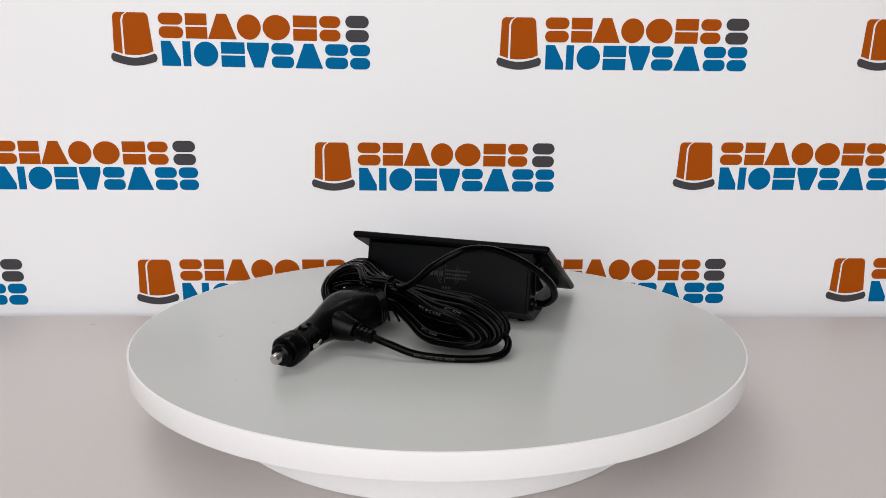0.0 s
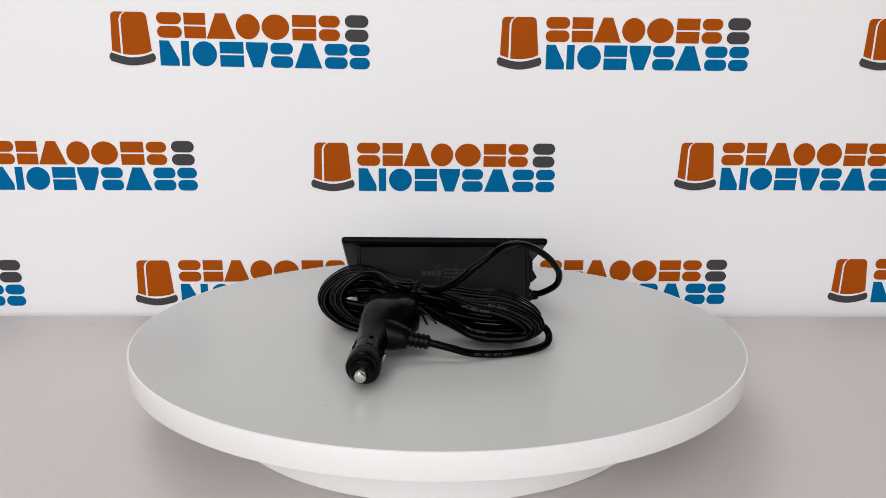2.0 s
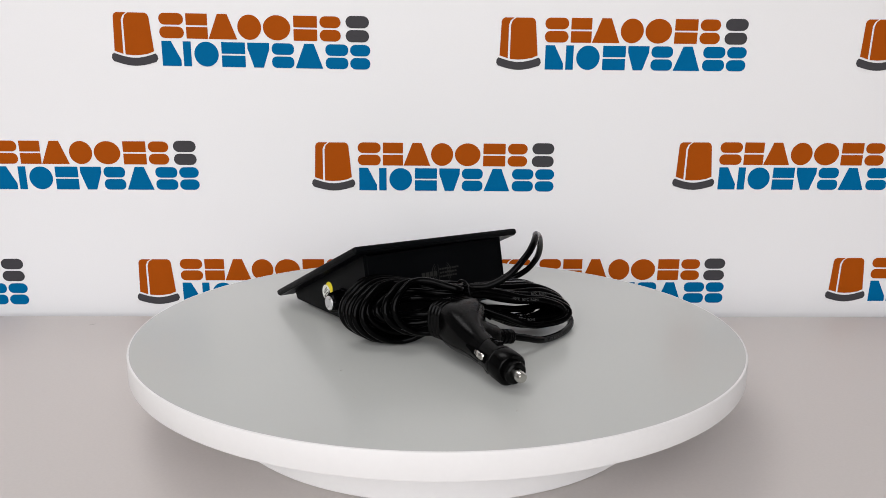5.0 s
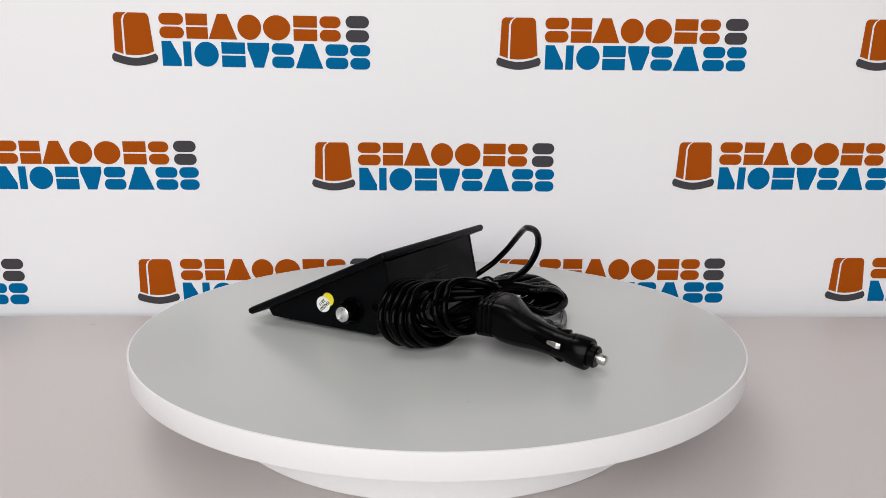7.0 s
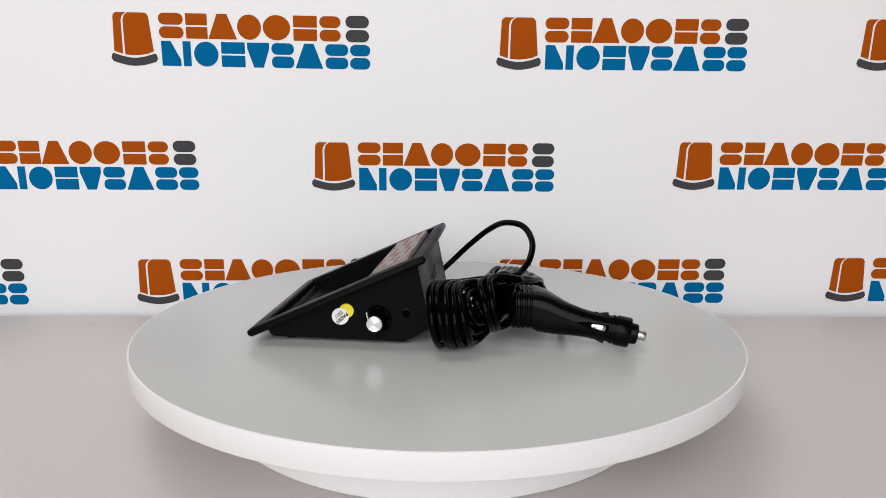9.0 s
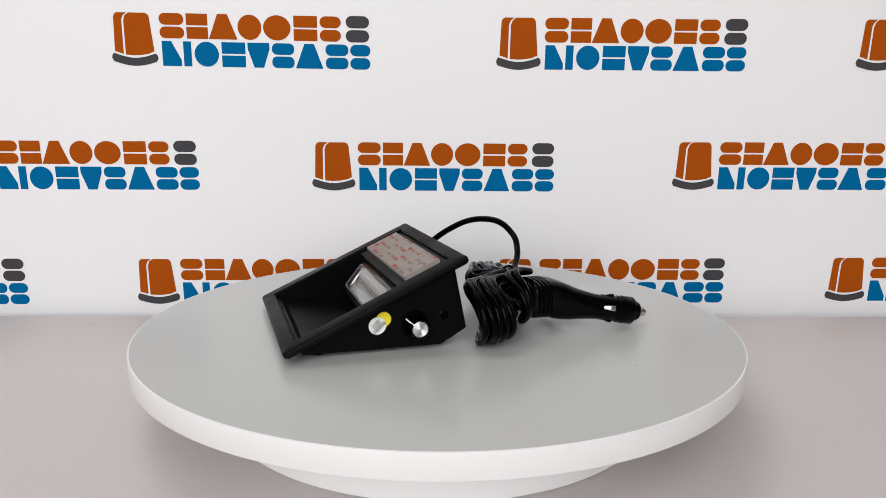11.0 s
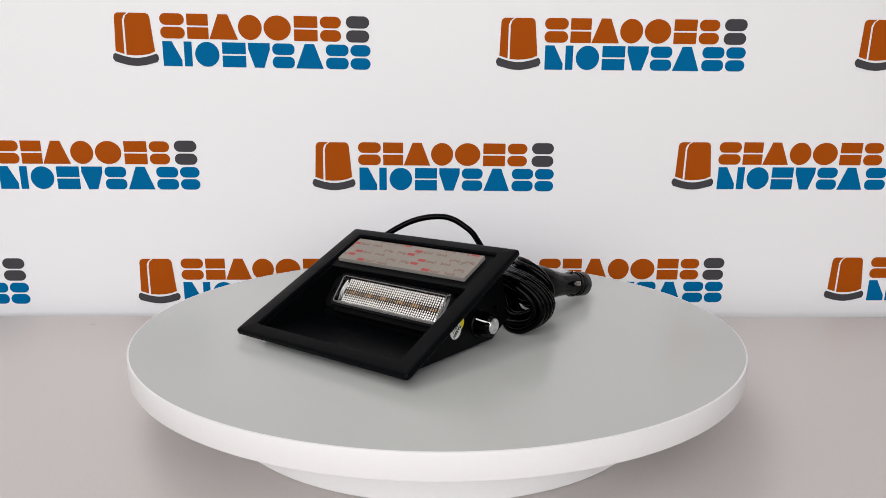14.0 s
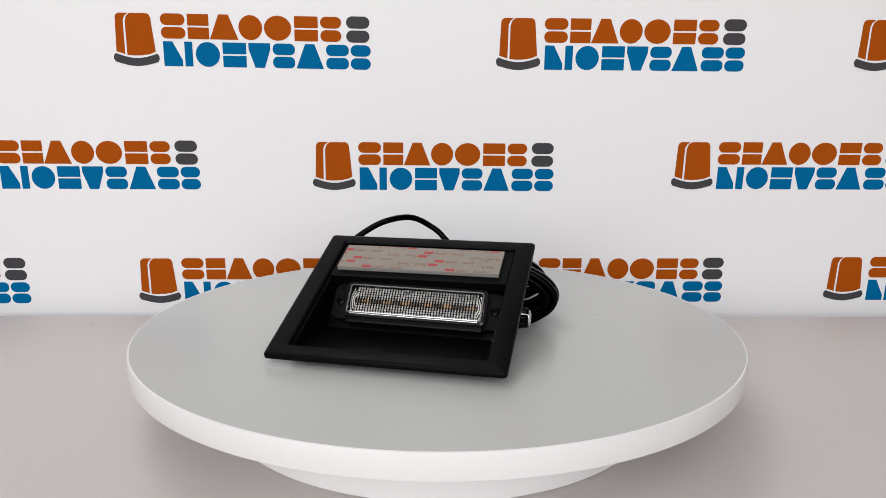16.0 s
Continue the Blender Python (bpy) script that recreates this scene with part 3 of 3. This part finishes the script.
def markings(root):
    side = Matrix.Translation((0.0600, 0, 0)) @ Matrix(((0, 0, 1, 0), (1, 0, 0, 0), (0, 1, 0, 0), (0, 0, 0, 1)))
    bm = bmesh.new()
    prism(bm, oval(0.0605, 0.0211, 0.0046, 0.0046), 0.00012, side)
    part("yellow_sticker", bm, YELLOW, root, "round yellow sticker")
    bm = bmesh.new()
    prism(bm, oval(0.0566, 0.0174, 0.0054, 0.0054), 0.00012, side @ Matrix.Translation((0, 0, 0.00014)))
    seal = part("check_sticker", bm, WHITE, root, "round white sticker with printed characters")
    for text, off in (("PASS01", 0.0015), ("2211", -0.0015)):
        lettering("sticker_print", text, 0.0031, side @ Matrix.Translation((0.0566, 0.0174, 0.0003)) @ Matrix.Rotation(radians(222), 4, "Z") @ Matrix.Translation((0, off, 0)), TEXT_INK, seal, bold=0.00010)
    # faint grey printed mark on the back
    lean = math.atan2(0.1135 - 0.1050, under(0.1050, 0.0040) - 0.0115)
    back = Matrix.Translation((0.0, 0.1135 - math.tan(lean) * (0.0330 - 0.0115) + 0.0001, 0.0330)) @ Matrix.Rotation(math.pi, 4, "Z") @ Matrix.Rotation(math.pi / 2 - lean, 4, "X")
    bm = bmesh.new()
    for k in range(4):
        box(bm, -0.0154 + k * 0.0035, -0.0126 + k * 0.0035, -0.0016, 0.0016, 0.0, 0.0001, 0, back)
    box(bm, -0.0007, -0.0004, -0.0062, 0.0062, 0.0, 0.0001, 0, back)
    for k, ends in enumerate((0.0178, 0.0160, 0.0168)):
        x, row = 0.0003, 0.0024 - k * 0.0026
        while x + 0.0018 < ends:
            box(bm, x, x + 0.0017, row - 0.0006, row + 0.0006, 0.0, 0.0001, 0, back)
            x += 0.0022
    for r, span in ((0.0052, 34), (0.0066, 44), (0.0081, 50)):
        for side in (0, 180):
            rim = [(0.0020 + q * math.cos(radians(side + a)), q * math.sin(radians(side + a))) for q, turns in ((r, 1), (r + 0.0004, -1)) for a in range(-span * turns, (span + 1) * turns, 4 * turns)]
            prism(bm, rim, 0.0001, back)
    for k in range(3):
        box(bm, -0.0020 + k * 0.0022, -0.0004 + k * 0.0022, -0.0105, -0.0088, 0.0, 0.0001, 0, back)
    part("grey_print", bm, INK, root, "faint grey printed mark")


R_CABLE = 0.00225
NECK, PLUG_TIP = Vector((0.0486, 0.2140, 0.0139)), Vector((0.0526, 0.2464, 0.0088))
TIE = Vector((0.0204, 0.1580, 0.0290))


def ease(a):
    a = min(1.0, max(0.0, a))
    return a * a * (3 - 2 * a)


def coil_path():
    """Arch from the unit to the tie, loops pinched at the tie, then the tail to the plug."""
    arch = [(-0.0580, 0.1040, 0.0155), (-0.0640, 0.1050, 0.0160), (-0.0715, 0.1085, 0.0190), (-0.0777, 0.1167, 0.0261), (-0.0776, 0.1252, 0.0348), (-0.0735, 0.1327, 0.0423), (-0.0656, 0.1413, 0.0508),
            (-0.0544, 0.1508, 0.0587), (-0.0436, 0.1585, 0.0627), (-0.0340, 0.1675, 0.0632), (-0.0269, 0.1729, 0.0607), (-0.0195, 0.1762, 0.0560),
            (-0.0129, 0.1772, 0.0515), (-0.0074, 0.1762, 0.0463), (-0.0021, 0.1742, 0.0420), (0.0057, 0.1694, 0.0372), (0.0133, 0.1635, 0.0355)]
    pts = [Vector(p) for p in arch]
    per = 24
    # for each loop: how far it opens, how far it lies aside and how far it reaches, in the two lobes
    open_l = (1.0, 0.82, 0.98, 1.0, 0.80, 0.82, 0.97, 0.62, 0.93, 0.78, 0.76, 0.72, 0.78, 0.40, 0.12, 0.55, 0.22)
    side_l = (-0.0112, -0.0062, -0.0067, -0.0022, -0.0105, -0.0018, 0.0023, -0.0040, 0.0068, 0.0027, 0.0075, 0.0195, 0.0240, 0.0120, 0.0165, 0.0005, 0.0085)
    long_l = (0.0632, 0.0585, 0.0630, 0.0632, 0.0582, 0.0588, 0.0622, 0.0540, 0.0600, 0.0575, 0.0560, 0.0520, 0.0480, 0.0520, 0.0480, 0.0540, 0.0520)
    lift_l = (0, 0, 0, 0, 0, 0, 0, 0.0010, 0.0006, 0, 0.0030, 0.0055, 0.0065, 0.0040, 0.0050, 0.0020, 0.0030)
    open_r = (1.0, 0.76, 1.0, 0.76, 0.98, 0.95, 0.70, 0.85, 0.58, 0.60, 0.30, 0.32, 0.70, 0.45, 0.55, 0.20)
    side_r = (-0.0100, -0.0055, -0.0055, -0.0010, -0.0010, 0.0035, 0.0035, 0.0080, 0.0080, 0.0125, 0.0125, 0.0170, -0.0140, 0.0170, -0.0010, 0.0040)
    long_r = (0.0780, 0.0700, 0.0765, 0.0690, 0.0760, 0.0770, 0.0690, 0.0750, 0.0660, 0.0720, 0.0660, 0.0690, 0.0700, 0.0650, 0.0640, 0.0630)
    total = 16.5
    for i in range(1, int(total * per)):
        f = 2 * math.pi * i / per
        n = i / per
        low = int(n)
        u, s = math.sin(f), math.cos(f)
        waist = 0.0026 + 0.0046 * (5 * low % 7) / 6
        a = abs(u)
        y = 0.1580 + (n - total / 2) * 0.0007
        if u >= 0:
            grow = ease(a / 0.6)
            mid = 0.0290 - (0.0088 - lift_l[low]) * grow
            wide = waist + (0.0248 - waist) * ease(a / 0.70) * open_l[low]
            y += -0.0285 * ease(a / 0.68) + side_l[low] * ease(a / 0.34) - (n - total / 2) * 0.0007 * grow
            y += grow * 0.0009 * math.sin(2 * f + 2.1 * low) - 0.0055 * s * grow - 0.0012 * grow
            half, rest = long_l[low], R_CABLE + 0.0003 + min(0.006, (1 - open_l[low]) * 0.0215) * grow
        else:
            low = min(low, 15)
            grow = ease(a / 0.5)
            mid = 0.0290 - 0.0085 * grow - 0.0060 * a * a
            wide = waist + (0.0187 - waist) * ease(a / 0.85) * open_r[low]
            y += 0.0110 * ease(a) + side_r[low] * grow - (n - total / 2) * 0.0007 * grow - 0.004 * s * grow + grow * 0.0010 * math.sin(3 * f + 1.3 * low)
            half, rest = long_r[low], R_CABLE + 0.0003
        z = max(mid + s * wide, rest)
        pts.append(Vector((TIE.x + u * half, y, z)))
    tail = [(0.0060, 0.1650, 0.0210), (-0.0200, 0.1670, 0.0165), (-0.0420, 0.1660, 0.0150), (-0.0550, 0.1665, 0.0135), (-0.0612, 0.1705, 0.0095), (-0.0600, 0.1775, 0.0045), (-0.0500, 0.1850, 0.0026),
            (-0.0320, 0.1920, 0.0026), (-0.0120, 0.1970, 0.0046), (0.0030, 0.1985, 0.0090), (0.0140, 0.1982, 0.0120), (0.0180, 0.1979, 0.0128)]
    pts += [Vector(p) for p in tail]
    return smooth_path(pts, 0.0022)


def cable_print(path, near, text, facing, parent):
    """Small pale characters wrapped on the strand that runs nearest to a place."""
    at = min(range(3, len(path) - 3), key=lambda i: (path[i] - near).length)
    ob = lettering("cable_print", text, 0.0022, Matrix.Identity(4), CABLE_INK, parent, 0.0)
    side = Vector((0, 0, 1)).cross(facing)
    sign = 1 if (path[at + 1] - path[at - 1]).dot(side) > 0 else -1
    for v in ob.data.vertices:
        left = v.co.x * sign
        j, p = at, path[at]
        step = 1 if left > 0 else -1
        left = abs(left)
        while 2 < j < len(path) - 3 and left > (path[j + step] - path[j]).length:
            left -= (path[j + step] - path[j]).length
            j += step
        way = (path[j + step] - path[j]).normalized()
        tan = (path[j + 1] - path[j - 1]).normalized()
        p = path[j] + way * left
        n = (facing - tan * facing.dot(tan)).normalized()
        b = n.cross(tan) * sign
        a = v.co.y / R_CABLE
        v.co = p + (R_CABLE + 0.00006) * (n * math.cos(a) + b * math.sin(a))


def cable_and_plug(root):
    path = coil_path()
    cable = part("cable", tube(bmesh.new(), path, R_CABLE, 12), CABLE, root, "glossy black coiled cable", smooth=True)
    # printing along some of the strands
    for near, text, facing in (((-0.022, 0.1950, 0.004), "300V  -40\u00b0C  80\u00b0C  ROHS", (0, 1, 0.15)), ((-0.012, 0.182, 0.026), "-40\u00b0C  80\u00b0C  ROHS", (0, 1, 0.3)),
                               ((-0.016, 0.182, 0.018), "80\u00b0C  ROHS", (0, 1, 0.2)), ((-0.030, 0.176, 0.030), "80\u00b0C  ROHS", (0, 1, 0.5)),
                               ((0.060, 0.150, 0.006), "300V  -40\u00b0C", (0, 1, 0.2)), ((0.074, 0.128, 0.012), "80\u00b0C  ROHS", (1, 0.2, 0.2))):
        cable_print(path, Vector(near), text, Vector(facing), cable)
    # wire tie round the waist of the coil, with two loose ends
    bm = bmesh.new()
    ring = [TIE + Vector((0.0006 * math.sin(3 * a), 0.0082 * math.cos(a), 0.0105 * math.sin(a))) for a in [2 * math.pi * k / 32 for k in range(33)]]
    tube(bm, ring, 0.0009, 8)
    for dx, dy in ((-0.006, 0.012), (-0.012, 0.010)):
        tube(bm, smooth_path([TIE + Vector((0, 0.008, -0.003)), TIE + Vector((dx * 0.5, dy, -0.008)), TIE + Vector((dx, dy + 0.004, -0.0135))], 0.002), 0.0007, 8)
    part("cable_tie", bm, SATIN, root, "thin black wire tie", smooth=True)
    # plug head: a flattened flare towards its rear, with ribs
    rows = [(0.1612, 0.0362, 0.0204, 0.0110, 0.0065), (0.1620, 0.0360, 0.0204, 0.0150, 0.0098), (0.1640, 0.0360, 0.0210, 0.0165, 0.0119)]
    for k in range(4):
        y = 0.1655 + k * 0.0030
        rows += [(y, 0.0361, 0.0212, 0.0171, 0.0125), (y + 0.0006, 0.0361, 0.0212, 0.0164, 0.0118), (y + 0.0012, 0.0361, 0.0212, 0.0164, 0.0118), (y + 0.0018, 0.0362, 0.0212, 0.0171, 0.0125)]
    rows += [(0.1800, 0.0374, 0.0204, 0.0165, 0.0131), (0.1850, 0.0396, 0.0196, 0.0152, 0.0130), (0.1910, 0.0428, 0.0182, 0.0124, 0.0120),
             (0.1970, 0.0456, 0.0170, 0.0101, 0.0106), (0.2030, 0.0470, 0.0158, 0.0088, 0.0096), (0.2090, 0.0480, 0.0147, 0.0085, 0.0088), (0.2150, 0.0488, 0.0137, 0.0083, 0.0084)]
    bm = bmesh.new()
    rings, turn = [], 36
    for y, x, z, rx, rz in rows:
        ring = []
        for k in range(turn):
            c, s = math.cos(2 * math.pi * k / turn), math.sin(2 * math.pi * k / turn)
            e = 2.0 / (2.0 + 1.5 * ease((0.205 - y) / 0.03))
            ring.append(bm.verts.new((x + rx * math.copysign(abs(c) ** e, c), y, z + rz * math.copysign(abs(s) ** e, s))))
        rings.append(ring)
    for a, b in zip(rings, rings[1:]):
        for k in range(turn):
            bm.faces.new((a[k], a[(k + 1) % turn], b[(k + 1) % turn], b[k]))
    bm.faces.new(rings[0])
    bm.faces.new(rings[-1])
    plug = part("plug", bm, SATIN, root, "black cigarette lighter plug", smooth=True)
    for angle in (-24, 204):
        c, v = math.cos(radians(angle)), math.sin(radians(angle))
        line = []
        for y, x, z, rx, rz in rows[2:]:
            e = 2.0 / (2.0 + 1.5 * ease((0.205 - y) / 0.03))
            line.append(Vector((x + rx * math.copysign(abs(c) ** e, c), y, z + rz * math.copysign(abs(v) ** e, v))))
        part("mould_seam", tube(bmesh.new(), line, 0.0003, 6), SATIN, plug, smooth=True)
    # barrel: z runs from the neck to the tip, x to the knob's side, y up
    way = PLUG_TIP - NECK
    n = way.length
    zc = way.normalized()
    xc = Vector((0, 0, 1)).cross(zc).normalized() * -1
    yc = zc.cross(xc)
    m = Matrix.Translation(NECK) @ Matrix((xc, yc, zc)).transposed().to_4x4()
    prof = [(0.0081, -0.002), (0.0083, 0.004), (0.0084, 0.0110), (0.0091, 0.0114), (0.0091, 0.0128), (0.0088, 0.0131), (0.0088, 0.0142), (0.0094, 0.0145), (0.0094, n - 0.0108), (0.0087, n - 0.0099),
            (0.0066, n - 0.0097), (0.0064, n - 0.0062), (0.0056, n - 0.0053), (0, n - 0.0052)]
    part("barrel", turned(bmesh.new(), prof, m, 40), SATIN, plug, smooth=True)
    part("tip_contact", turned(bmesh.new(), [(0.0031, n - 0.0056), (0.0031, n - 0.0012), (0.0026, n - 0.0003), (0.0014, n), (0, n)], m, 24), NICKEL, plug, "nickel tip contact", smooth=True)
    for s in (-12, 168):
        side = m @ Matrix.Rotation(radians(s), 4, "Z")
        # solid wedge, its near-black colour is the shade inside the slotted barrel
        bm = bmesh.new()
        prism(bm, [(-0.0090, -0.0006), (-0.0020, -0.0020), (0.0098, -0.0025), (0.0098, 0.0025), (-0.0020, 0.0020), (-0.0090, 0.0006)], 0.0021, side @ Matrix(((0, 0, 1, 0.0066), (0, 1, 0, 0), (1, 0, 0, 0), (0, 0, 0, 1))))
        part("slot", bm, DARK, plug, "dark wedge, the shade of the slotted barrel")
        bow = [(-0.0072, 0.0076), (-0.0045, 0.0080), (-0.0015, 0.0086), (0.0018, 0.0094), (0.0042, 0.0101), (0.0062, 0.0099), (0.0076, 0.0092), (0.0082, 0.0084)]
        bm = bmesh.new()
        rows = []
        for z, r in bow:
            half = 0.0014 + 0.00006 * z / 0.001
            rows.append([bm.verts.new(side @ Vector((r - drop, half * w, z))) for w, drop in ((-1, 0.0007), (-0.8, 0.0002), (0, 0), (0.8, 0.0002), (1, 0.0007))])
        for ra, rb in zip(rows, rows[1:]):
            for q in range(4):
                bm.faces.new((ra[q], ra[q + 1], rb[q + 1], rb[q]))
        part("side_contact", bm, NICKEL, plug, "sprung nickel side contact", smooth=True)
    for s in (78, 258):
        side = m @ Matrix.Rotation(radians(s), 4, "Z")
        bm = bmesh.new()
        prism(bm, [(0.0078, 0.0010), (0.0097, 0.0068), (0.0097, 0.0080), (0.0078, 0.0088)], 0.0040, side @ Matrix(((1, 0, 0, 0), (0, 0, 1, -0.0020), (0, 1, 0, 0), (0, 0, 0, 1))))
        latch = part("latch", bm, SATIN, plug)
        # solid block, dark in colour for the shade within the opening
        part("latch_window_shade", boxed(0.0080, 0.0086, -0.0012, 0.0012, 0.0000, 0.0018, 0, side), DARK, latch)
    # cable outlet on the plug's flank
    a, b = Vector((0.0400, 0.1940, 0.0165)), Vector((0.0140, 0.1982, 0.0120))
    way = b - a
    k = way.length
    m = Matrix.Translation(a) @ way.to_track_quat("Z", "Y").to_matrix().to_4x4()
    prof = [(0.0098, 0), (0.0088, 0.0060), (0.0072, 0.0110), (0.0068, 0.0130), (0.0062, 0.0140), (0.0044, 0.0142)]
    for q in range(4):
        z = 0.0145 + q * 0.0029
        prof += [(0.0038, z), (0.0038, z + 0.0007), (0.0046 - 0.0001 * q, z + 0.0011), (0.0046 - 0.0001 * q, z + 0.0024)]
    prof += [(0.0030, k), (0, k)]
    part("strain_relief", turned(bmesh.new(), prof, m, 24), SATIN, plug, "ribbed strain relief", smooth=True)


DASH_LIGHT = lamp_unit()


# ---- what moves ----
def motions():
    """The platter turns steadily and carries the lamp unit."""
    rows, lamp = [], []
    for k in range(33):
        t = k * 0.5
        a = 0.30 + 11.585 * t
        rows.append((t, pose(0, 0, -TABLE_Z, 0, 0, a)))
        lamp.append((t, pose(0, 0, 0, 0, 0, a) @ UNIT_POSE))
    walk(PLATTER, rows)
    walk(DASH_LIGHT, lamp)
    # the hanging banner sways a few millimetres to and fro
    sway = ((0, 0.0), (0.5, 1.8), (1, 5.1), (1.5, 1.0), (2, -3.8), (2.5, -3.6), (3, -3.0), (3.5, -1.7), (4, 0.7), (5.2, 1.5), (6.5, -0.8), (7, 1.7), (7.5, 3.7),
            (8, 2.8), (8.5, 1.0), (9, 0.8), (10.2, 2.5), (11.5, 1.5), (12, -3.0), (12.5, -1.9), (13, 1.1), (13.5, 2.4), (14, 3.8), (14.5, 4.7), (15, 8.0), (15.5, 5.7), (16, 5.5))
    walk(BACKDROP, [(t, Matrix.Translation((0, mm / 1000, 0)) @ BACKDROP_REST) for t, mm in sway])


motions()
